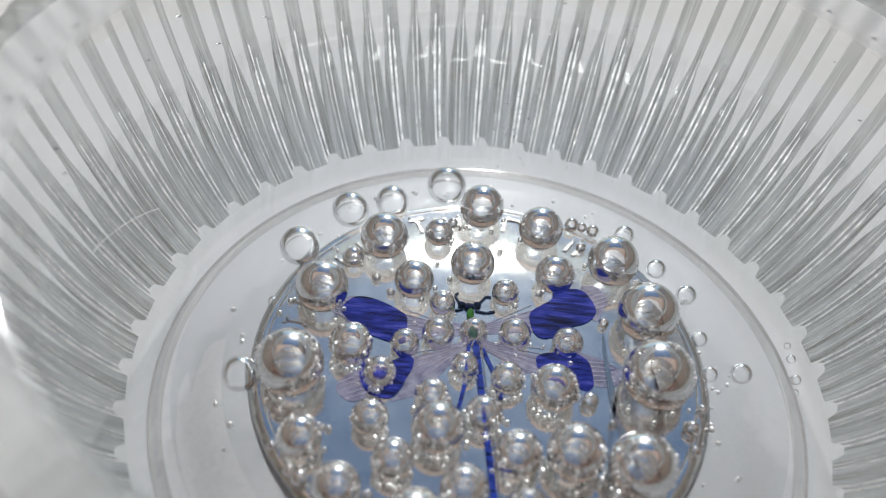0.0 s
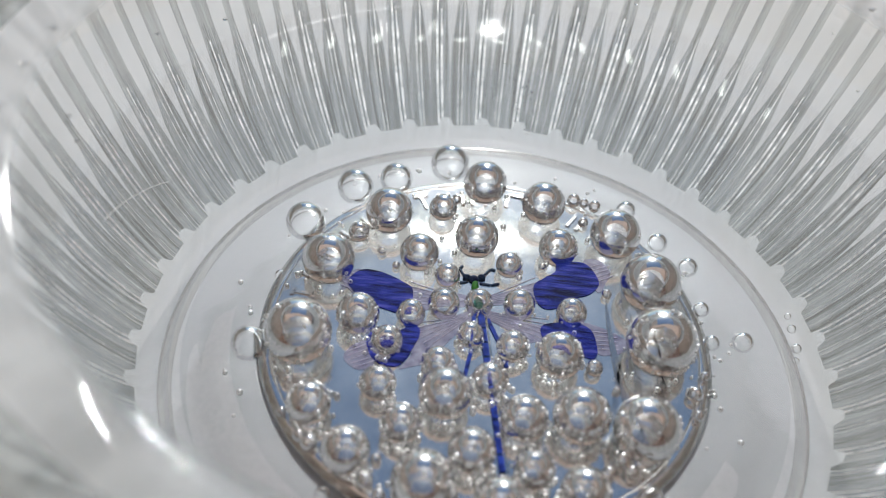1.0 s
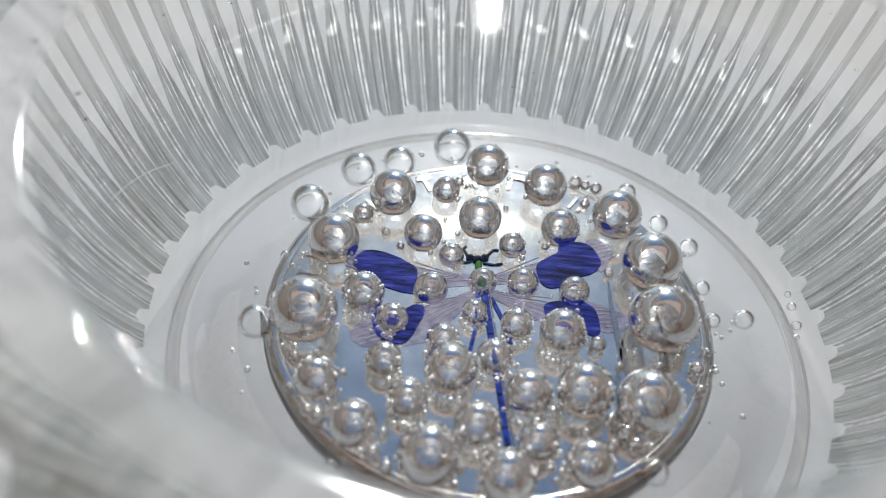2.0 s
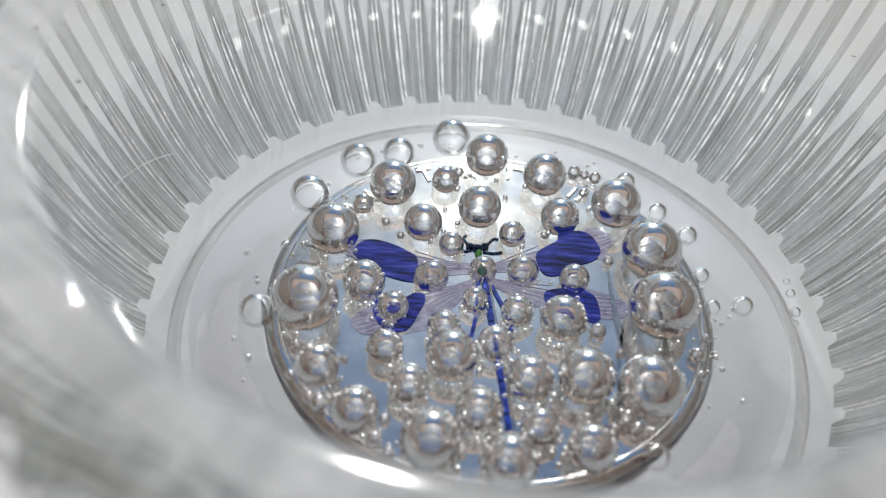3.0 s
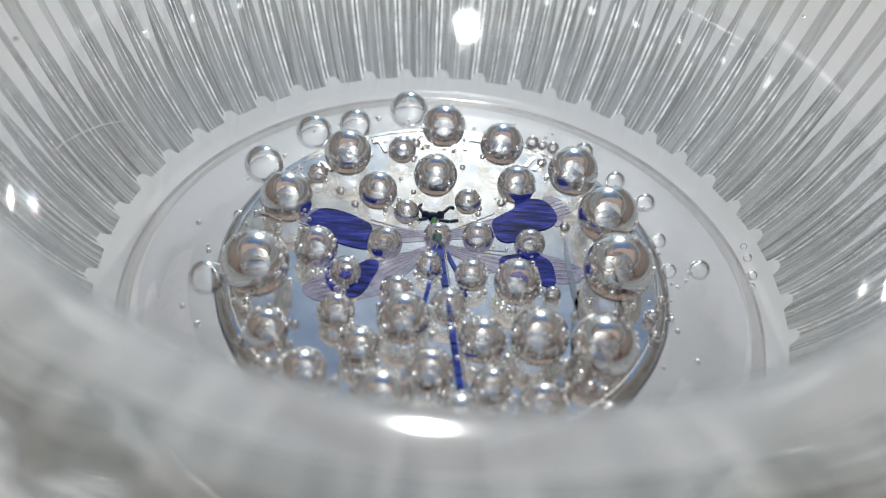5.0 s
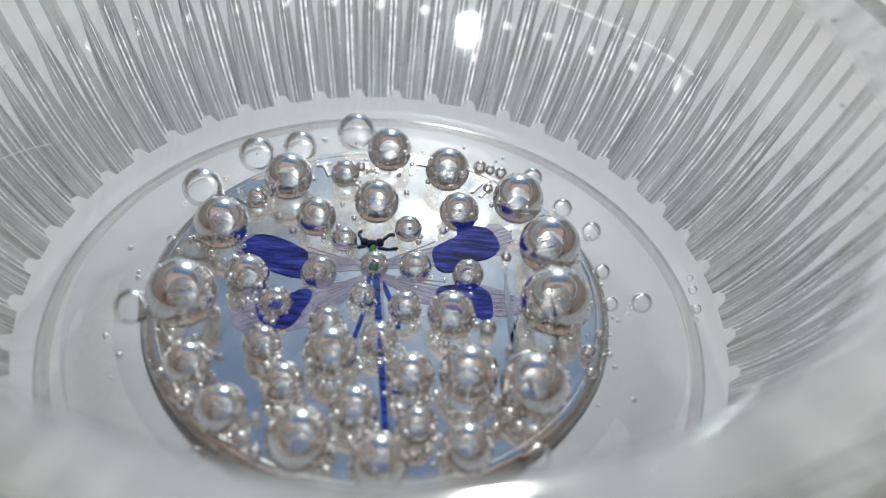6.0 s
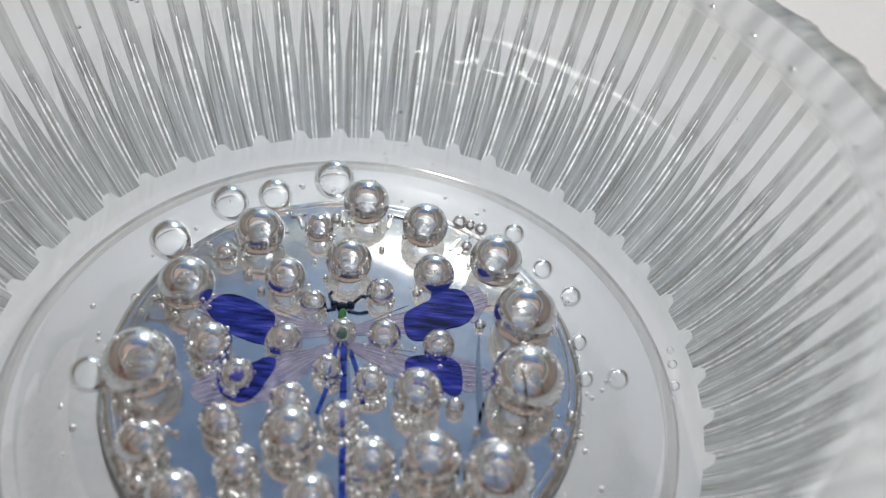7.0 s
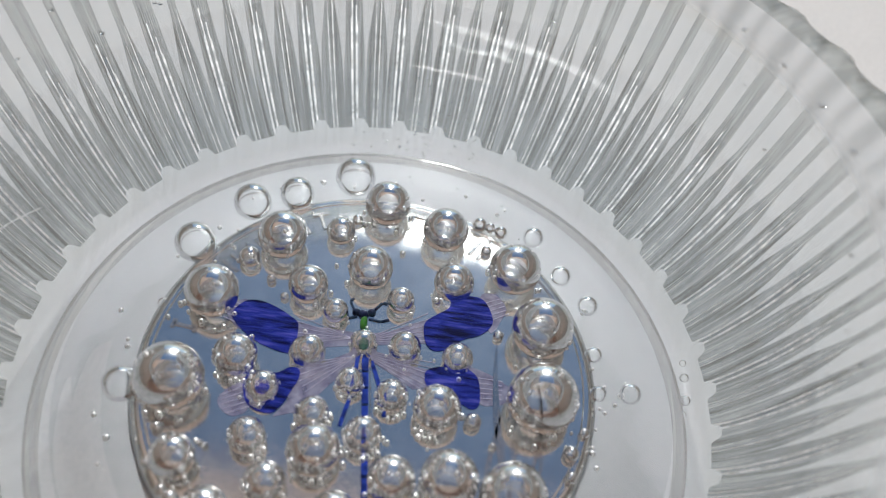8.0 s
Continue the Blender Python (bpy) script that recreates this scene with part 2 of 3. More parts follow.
WALL_GLASS = clear_material("inner_wall_glass", [(0.3, (0.94, 0.955, 0.95)), (0.7, (0.97, 0.98, 0.98))], 0.03, 0.12, 0.03)
RIB_GLASS = clear_material("ribbed_glass", [(0.3, (0.92, 0.935, 0.94)), (0.7, (0.96, 0.97, 0.975))], 0.02, 0.16)
RIM_GLASS = rim_material("rim_glass", 1.2, (0.61, 0.645, 0.63), 0.3, 0.7, 0.34, 33.0)
# shoulder haze stands in for the blurred near wall and water edge
SHOULDER_GLASS = rim_material("rim_shoulder_glass", 1.25, (0.98, 0.99, 0.985), 0.4, 0.15, 0.30, 33.2)
# grey of bent and reflected light, painted into the rib glass as tints
FLANK_SHADE = clear_material("flank_shade_glass", [(0.34, (0.36, 0.36, 0.345)), (0.45, (0.50, 0.515, 0.51)), (0.66, (0.68, 0.705, 0.705))], 0.02, 0.2)
UPPER_SHADE = clear_material("upper_shade_glass", [(0.34, (0.54, 0.555, 0.55)), (0.66, (0.76, 0.78, 0.78))], 0.02, 0.2)
RING_GLASS = clear_material("ring_glass", [(0.3, (0.78, 0.76, 0.74)), (0.7, (0.88, 0.87, 0.86))], 0.06, 0.12)
GROOVE_SHADE = clear_material("groove_shade_glass", [(0.36, (0.38, 0.40, 0.41)), (0.62, (0.56, 0.58, 0.58))], 0.02, 0.2)
GLINT_EDGE = glint_edge_material()
WET_GLASS = glass_material("glass_under_water", 1.06, (0.90, 0.91, 0.92), 0.3)
# below the water line, reflected-away light is painted as a greyer tint
WET_WALL = clear_material("wall_under_water", [(0.35, (0.86, 0.87, 0.87)), (0.65, (0.93, 0.94, 0.945))], 0.004, 0.2, 0.05, 0.06)
AIR = glass_material("air_in_water", 0.752, (1, 1, 1), 0.008, 0.45, 0.28)
MICRO = glass_material("micro_bubbles", 0.752, (1, 1, 1), 0.3, 0.45)
AIR_FREE = glass_material("air_on_glass", 0.752, (1, 1, 1), 0.04, 0.745, 0.2)
FOAM = water_material("foam_film", 1.5, 0.1)
WATER = water_material()
GLINT_GLOSS = water_material("glint_gloss", 1.5, 0.1)
CLOTH = cloth_material("white_cloth", DRY_LIGHT, DRY_DARK)
SHADED_CLOTH = shaded_cloth_material()
EARTH = cloth_material("pale_ground", (0.46, 0.45, 0.43), (0.38, 0.37, 0.35))
FIELD = silver_material("polished_silver", (0.74, 0.745, 0.73), 0.055, 0.06, 6000, 0.09, 0.38)
FROST = silver_material("frosted_silver", (0.70, 0.68, 0.65), 0.14, 0.25, 7000, 0.05, 0.45)
REED = silver_material("struck_silver", (0.60, 0.59, 0.57), 0.12, 0.2, 7000, 0.015, 0.4)
BLUE = enamel_material("blue_enamel", (0.0012, 0.002, 0.03), (0.014, 0.024, 0.25), 0.5, (220.0, 1500.0, 100.0), 0.0, (0.07, 0.075, 0.38))
BODY = enamel_material("body_enamel", (0.006, 0.012, 0.10), (0.02, 0.045, 0.30), 0.4, (900.0, 900.0, 900.0))
DARK = enamel_material("dark_enamel", (0.01, 0.012, 0.04), (0.03, 0.05, 0.09), 0.3, (900.0, 900.0, 900.0))
GREEN = enamel_material("green_enamel", (0.006, 0.025, 0.03), (0.02, 0.08, 0.06), 0.4, (1500.0, 1500.0, 900.0))
LIME = enamel_material("lime_enamel", (0.01, 0.05, 0.01), (0.05, 0.18, 0.03), 0.4, (1500.0, 1500.0, 900.0))
FILM = wing_film_material()
VEIN = enamel_material("vein_enamel", (0.36, 0.35, 0.49), (0.46, 0.45, 0.58), 0.4)


# ---- mesh helpers ----
def mesh_of(name, bm, mat, smooth=True):
    me = bpy.data.meshes.new(name)
    for f in bm.faces:
        f.smooth = smooth
    bm.normal_update()
    bm.to_mesh(me)
    bm.free()
    me.materials.append(mat)
    return me


def part(name, bm, mat, parent=None, label="", smooth=True):
    ob = new(name, mesh_of(name, bm, mat, smooth))
    ob.parent = parent
    if label:
        tagged(ob, label)
    return ob


def lathe(rings, segments, close=False):
    """rings: functions or (r, z) pairs in mm; each ring gives r, z for an angle."""
    bm = bmesh.new()
    rows = []
    for ring in rings:
        row = []
        for i in range(segments):
            a = 2 * math.pi * i / segments
            r, z = ring(a) if callable(ring) else ring
            row.append(bm.verts.new((r * math.cos(a) * MM, r * math.sin(a) * MM, z * MM)))
        rows.append(row)
    pairs = list(zip(rows, rows[1:])) + ([(rows[-1], rows[0])] if close else [])
    for lo, hi in pairs:
        for i in range(segments):
            j = (i + 1) % segments
            bm.faces.new((lo[i], lo[j], hi[j], hi[i]))
    return bm, rows


def cap(bm, row, up):
    bm.faces.new(row if up else row[::-1])


def blend(points, steps):
    """A smooth run of (r, z) pairs through the given ones."""
    out = []
    n = len(points)
    for k in range(n - 1):
        p0, p1, p2, p3 = points[max(k - 1, 0)], points[k], points[k + 1], points[min(k + 2, n - 1)]
        for s in range(steps):
            t = s / steps
            out.append(tuple(0.5 * (2 * b + (c - a) * t + (2 * a - 5 * b + 4 * c - d) * t * t + (3 * b - a - 3 * c + d) * t ** 3) for a, b, c, d in zip(p0, p1, p2, p3)))
    out.append(points[-1])
    return out


def ball(x, y, z, rx, ry, rz):
    bm = bmesh.new()
    bmesh.ops.create_uvsphere(bm, u_segments=20, v_segments=12, radius=1.0)
    bmesh.ops.transform(bm, matrix=Matrix.Translation((x * MM, y * MM, z * MM)) @ Matrix.Diagonal((rx * MM, ry * MM, rz * MM, 1)), verts=bm.verts[:])
    return bm


# ---- table ----
def tablecloth():
    bm = bmesh.new()
    bmesh.ops.create_grid(bm, x_segments=60, y_segments=60, size=1.2)
    for v in bm.verts:
        v.co.z = CLOTH_Z * MM + (0.0006 * noise.noise(v.co * 9) if v.co.length > 0.12 else 0.0)
    ob = new("tablecloth", mesh_of("tablecloth", bm, CLOTH))
    return tagged(ob, "white finely woven cotton tablecloth lying flat in sunlight", "tablecloth", kind="structure")


tablecloth()


def ground():
    bm = bmesh.new()
    bmesh.ops.create_grid(bm, x_segments=2, y_segments=2, size=400)
    for v in bm.verts:
        v.co.z = -0.75
    return tagged(new("ground", mesh_of("ground", bm, EARTH)), "plain pale ground below the table", "ground", kind="structure")


ground()
# unseen surroundings, added to colour what glass, bubbles and silver reflect
FILL_CREAM = cloth_material("cream_fill", (0.86, 0.75, 0.65), (0.78, 0.67, 0.57))
GLOW_SHEET = glow_sheet_material()
BACK_DARK = cloth_material("dark_backdrop", (0.17, 0.085, 0.055), (0.11, 0.055, 0.035))


def plain_wall(name, x0, y0, x1, y1, low, high, label, mat=None):
    bm = bmesh.new()
    bmesh.ops.create_cube(bm, size=1.0)
    bmesh.ops.transform(bm, matrix=Matrix.Translation(((x0 + x1) / 2, (y0 + y1) / 2, (low + high) / 2)) @ Matrix.Diagonal((x1 - x0, y1 - y0, high - low, 1)), verts=bm.verts[:])
    return tagged(new(name, mesh_of(name, bm, mat or FILL_CREAM, False)), label, "wall", kind="structure")


plain_wall("wall_south", -1.65, -1.6, 1.65, -1.4, -0.75, 3.4, "unseen dark brown wall added for dark reflections", BACK_DARK)
plain_wall("wall_east", 1.5, -1.4, 1.65, 3.5, -0.75, 3.4, "unseen cream side wall added to warm the reflections")
plain_wall("wall_west", -1.65, -1.4, -1.5, 3.5, -0.75, 3.4, "unseen cream side wall added to warm the reflections")
plain_wall("ceiling", -1.5, -1.4, 1.5, 0.75, 2.0, 2.01, "unseen beige sheet added overhead to glow warm in the bubbles", GLOW_SHEET)


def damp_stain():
    """Cloth with painted shade, pushed up into the bowl's hollow foot to shorten the coin's shadow."""
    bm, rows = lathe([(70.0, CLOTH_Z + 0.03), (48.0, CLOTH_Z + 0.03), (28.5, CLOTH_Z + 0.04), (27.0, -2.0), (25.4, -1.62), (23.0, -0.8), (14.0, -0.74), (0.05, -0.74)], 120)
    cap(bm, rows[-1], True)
    return tagged(new("damp_stain", mesh_of("damp_stain", bm, SHADED_CLOTH)), "cloth under and around the bowl with its shade painted in grey", "stain", kind="structure")


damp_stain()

# ---- glass bowl ----
RIBS, STEP, PHASE = 45, 32, radians(86.2)


def lobe(a):
    """1 on a narrow ridge, 0 in the middle of the broad flute beside it."""
    d = abs(((a - PHASE) * RIBS / (2 * math.pi) + 0.5) % 1.0 - 0.5)
    if d < 0.12:
        return 0.81 + 0.19 * (1 - (d / 0.12) ** 2) - 0.16 * max(0.0, 1 - (d / 0.045) ** 2)
    return 0.81 * ((0.5 - d) / 0.38) ** 2


WATER_Z, FLOOR_Z = 15.0, -0.6


def glass_bowl():
    """One glass skin, lofted in lengths that meet edge to edge."""
    bowl = new("glass_bowl")
    tagged(bowl, "clear ribbed pressed glass bowl with scalloped rim holding water", "bowl")
    floor = [(0.05, FLOOR_Z), (14, FLOOR_Z), (22, FLOOR_Z)] + blend([(23.0, FLOOR_Z), (25.6, -1.25), (27.4, -1.72), (28.3, -1.72), (29.0, -1.4)], 4)
    below = blend([(29.0, -1.4), (29.55, -0.6), (30.1, 1.0), (31.4, 7.0), (33.1, WATER_Z)], 6)
    above = blend([(33.1, WATER_Z), (33.2, 20.0), (33.25, 23.4)], 5)
    shoulder = blend([(33.25, 23.4), (33.35, 23.95), (33.65, 24.25), (34.3, 24.55), (35.3, 24.83), (36.4, 25.05), (37.6, 25.25)], 6)
    rim = blend([(37.6, 25.25), (38.8, 25.42), (40.0, 25.4), (41.0, 24.9), (41.9, 23.8)], 6)
    outer = blend([(41.9, 23.8), (41.9, 22.0), (40.4, 17.0), (38.0, 10.5), (35.6, 5.0), (33.4, 1.4), (31.9, -0.5), (30.8, -1.4)], 6)
    foot = blend([(30.8, -1.4), (30.45, -1.75), (29.7, -2.03), (29.2, -2.03), (27.6, -2.02), (25.6, -1.6), (23.0, -0.75)], 4) + [(14, -0.7), (0.05, -0.7)]
    top = 1.5
    rim_rings = []
    for k, (r, z) in enumerate(rim):
        d = top * (k / (len(rim) - 1)) ** 2
        rim_rings.append(lambda a, r=r, z=z, d=d: (r - d * (1 - lobe(a)), z))

    def piece(name, rings, mat, label, segments=RIBS * 8, caps=False):
        bm, rows = lathe(rings[::-1], segments)
        if caps:
            cap(bm, rows[-1] if caps == "first" else rows[0], caps == "first")
        ob = part(name, bm, mat, bowl, label)
        ob.visible_shadow = False
        return ob

    piece("base", floor, WET_GLASS, "flat clear glass floor with a ring groove", 180, "first")
    piece("inner_wall", below + above[1:], WALL_GLASS, "smooth clear inner wall", 360)
    lower = bowl.children[-1]
    lower.visible_shadow = True
    lower.data.materials.append(WET_WALL)
    for f in lower.data.polygons:
        if f.center.z < WATER_Z * MM:
            f.material_index = 1
    ridge = [(28.35 + 0.6 * math.cos(t), -1.74 + 0.5 * math.sin(t)) for t in [math.pi * (1.2 - 1.4 * k / 10) for k in range(11)]]
    piece("ring_ridge", ridge, RING_GLASS, "thin raised glass ring round the floor", 240).location.y = -1.5 * MM
    piece("shoulder", shoulder, SHOULDER_GLASS, "smooth rounded shoulder inside the rim", 360)
    piece("rim", rim_rings, RIM_GLASS, "thick rounded scalloped glass rim", RIBS * STEP)
    # bumps added on the shoulder only to throw sun sparkles
    for k in range(RIBS):
        a = PHASE + 2 * math.pi / RIBS * (k + 0.15)
        if math.sin(a) < -0.25:
            continue
        pip = part("pip", ball(34.9 * math.cos(a), 34.9 * math.sin(a), 24.72, 0.32, 0.32, 0.1), GLINT_GLOSS, bowl)
        pip.visible_shadow = False
    piece("foot", foot, WET_GLASS, "clear glass foot on the tablecloth", 180, "last")
    # one rib of the outer wall, then its copies round the bowl
    lengths = [0.0]
    for (r0, z0), (r1, z1) in zip(outer, outer[1:]):
        lengths.append(lengths[-1] + math.hypot(r1 - r0, z1 - z0))

    def along(q):
        q = min(max(q, 0.0), 1.0) * lengths[-1]
        k = max(1, next((n for n, v in enumerate(lengths) if v >= q - 1e-9), len(lengths) - 1))
        t = (q - lengths[k - 1]) / (lengths[k] - lengths[k - 1])
        return tuple(a + (b - a) * t for a, b in zip(outer[k - 1], outer[k]))

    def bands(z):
        """Shares of a rib's width, with the glass of each: painted glint edges, grooves and flanks tinted as shade,
        clear crests.
        """
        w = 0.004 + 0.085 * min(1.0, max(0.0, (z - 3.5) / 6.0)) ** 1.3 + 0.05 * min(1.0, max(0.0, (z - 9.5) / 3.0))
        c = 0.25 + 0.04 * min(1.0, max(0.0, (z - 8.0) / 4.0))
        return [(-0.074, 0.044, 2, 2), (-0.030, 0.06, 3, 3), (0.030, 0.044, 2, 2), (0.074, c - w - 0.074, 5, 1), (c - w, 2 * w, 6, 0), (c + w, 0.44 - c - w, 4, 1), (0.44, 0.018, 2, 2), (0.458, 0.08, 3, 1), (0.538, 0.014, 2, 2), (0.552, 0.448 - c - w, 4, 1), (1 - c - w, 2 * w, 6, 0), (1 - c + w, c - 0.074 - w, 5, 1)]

    bm = bmesh.new()
    rows, slots, hems = [], [], 30
    for k in range(hems + 4):
        row, slots = [], []
        z_mid = along(0.95 * min(k, hems) / hems)[1]
        for u0, width, n, slot in bands(z_mid):
            for i in range(n + (u0 > 0.75)):
                u = u0 + width * i / n
                slots.append(slot)
                notch = max(0.0, 1 - (min(abs(u + 0.13), abs(u - 0.87)) / 0.2) ** 4)
                hem = 0.985 - 0.036 * notch
                q = hem * k / hems if k <= hems else hem + (1 - hem) * (k - hems) / 3
                r, z = along(q)
                a = PHASE + 2 * math.pi / RIBS * u
                r -= 0.3 * min(1.0, (1 - q) / 0.08) * (1 - lobe(a))
                row.append(bm.verts.new((r * math.cos(a) * MM, r * math.sin(a) * MM, z * MM)))
        rows.append(row)
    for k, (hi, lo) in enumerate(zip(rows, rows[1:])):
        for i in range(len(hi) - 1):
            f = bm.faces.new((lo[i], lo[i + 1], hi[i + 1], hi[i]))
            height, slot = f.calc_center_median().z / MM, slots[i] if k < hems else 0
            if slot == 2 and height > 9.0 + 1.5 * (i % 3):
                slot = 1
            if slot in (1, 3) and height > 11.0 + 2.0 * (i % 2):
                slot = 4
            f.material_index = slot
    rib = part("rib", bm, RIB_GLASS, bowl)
    for m in (FLANK_SHADE, GLINT_EDGE, GROOVE_SHADE, UPPER_SHADE):
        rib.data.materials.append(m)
    rib.visible_shadow = False
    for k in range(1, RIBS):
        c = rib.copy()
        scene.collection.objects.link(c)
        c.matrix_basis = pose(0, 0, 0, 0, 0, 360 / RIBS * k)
    bowl.location = (0.14 * MM, 0.57 * MM, 0)
    return bowl


glass_bowl()


def water():
    # still and level, drawn up against the glass at its edge
    edge = blend([(25.0, 0.0), (27.0, 0.0), (29.0, 0.02), (30.0, 0.08), (31.0, 0.28), (32.0, 0.9), (33.15, 1.42)], 6)
    bm, rows = lathe([(0.05, WATER_Z), (10, WATER_Z), (20, WATER_Z)] + [(x, WATER_Z + h) for x, h in edge], 240)
    cap(bm, rows[0], True)
    bm.normal_update()
    bmesh.ops.reverse_faces(bm, faces=[f for f in bm.faces if f.normal.z < 0])
    sheet = new("water", mesh_of("water", bm, WATER))
    sheet.visible_shadow = False
    return tagged(sheet, "clear still sparkling water in the glass bowl", "water", kind="structure")


water()

# ---- coin ----

def bar(bm, x0, y0, x1, y1, w, z0, z1):
    d = Vector((x1 - x0, y1 - y0, 0)).normalized()
    s = Vector((-d.y, d.x, 0)) * w / 2
    a, b = Vector((x0, y0, 0)), Vector((x1, y1, 0))
    lo = [bm.verts.new(((p.x) * MM, p.y * MM, z0 * MM)) for p in (a + s, a - s, b - s, b + s)]
    hi = [bm.verts.new(((p.x + (0.06 * (c.x))) * MM, (p.y + 0.06 * c.y) * MM, z1 * MM)) for p, c in ((a + s, d - s), (a - s, d + s), (b - s, s - d), (b + s, -s - d))]
    bm.faces.new(hi)
    for i in range(4):
        j = (i + 1) % 4
        bm.faces.new((lo[i], lo[j], hi[j], hi[i]))
    bm.normal_update()
    bmesh.ops.recalc_face_normals(bm, faces=bm.faces[:])


def slab(points, z0, z1):
    """A thin plate with the outline of the given (x, y) pairs, in mm."""
    bm = bmesh.new()
    lo = [bm.verts.new((x * MM, y * MM, z0 * MM)) for x, y in points]
    hi = [bm.verts.new((x * MM, y * MM, z1 * MM)) for x, y in points]
    bm.faces.new(hi)
    for i in range(len(points)):
        j = (i + 1) % len(points)
        bm.faces.new((lo[i], lo[j], hi[j], hi[i]))
    bmesh.ops.recalc_face_normals(bm, faces=bm.faces[:])
    return bm


def smooth_loop(points, steps=6):
    n = len(points)
    out = []
    for k in range(n):
        p = [points[(k + d) % n] for d in (-1, 0, 1, 2)]
        for s in range(steps):
            t = s / steps
            out.append(tuple(0.5 * (2 * b + (c - a) * t + (2 * a - 5 * b + 4 * c - d) * t * t + (3 * b - a - 3 * c + d) * t ** 3) for a, b, c, d in zip(*p)))
    return out


def stroke(x0, y0, x1, y1, w, z0, z1):
    bm = bmesh.new()
    bar(bm, x0, y0, x1, y1, w, z0, z1)
    return bm


def wing(insect, name, patch, film, root, tip):
    w = part(name, slab(film, 0.0, 0.035), FILM, insect, "translucent grey-violet veined wing", False)
    part("colour_patch", slab(smooth_loop(patch), 0.03, 0.085), BLUE, w, "deep blue wing patch", False)
    cx, cy = sum(p[0] for p in patch) / len(patch), sum(p[1] for p in patch) / len(patch)
    for k in range(6):
        t = -0.9 + 1.8 * k / 5
        dx, dy = cx - root[0], cy - root[1]
        ln = math.hypot(dx, dy)
        end = (root[0] + dx * 0.72 - dy / ln * 1.7 * t, root[1] + dy * 0.72 + dx / ln * 1.7 * t)
        part("vein", stroke(root[0], root[1] + 0.25 * t, end[0], end[1], 0.04, 0.03, 0.065), VEIN, w, "", False)
    part("wing_tip", slab(smooth_loop(tip), 0.0, 0.05), FILM, w, "clear veined wing tip", False)
    mx, my = sum(p[0] for p in tip) / len(tip), sum(p[1] for p in tip) / len(tip)
    for k in range(5):
        t = -1 + 2 * k / 4
        dx, dy = mx - cx, my - cy
        ln = math.hypot(dx, dy)
        part("vein", stroke(cx + dx * 0.6 - dy / ln * 1.0 * t, cy + dy * 0.6 + dx / ln * 1.0 * t, mx + dx * 0.25 - dy / ln * 0.9 * t, my + dy * 0.25 + dx / ln * 0.9 * t, 0.06, 0.04, 0.08), VEIN, w, "", False)
    return w


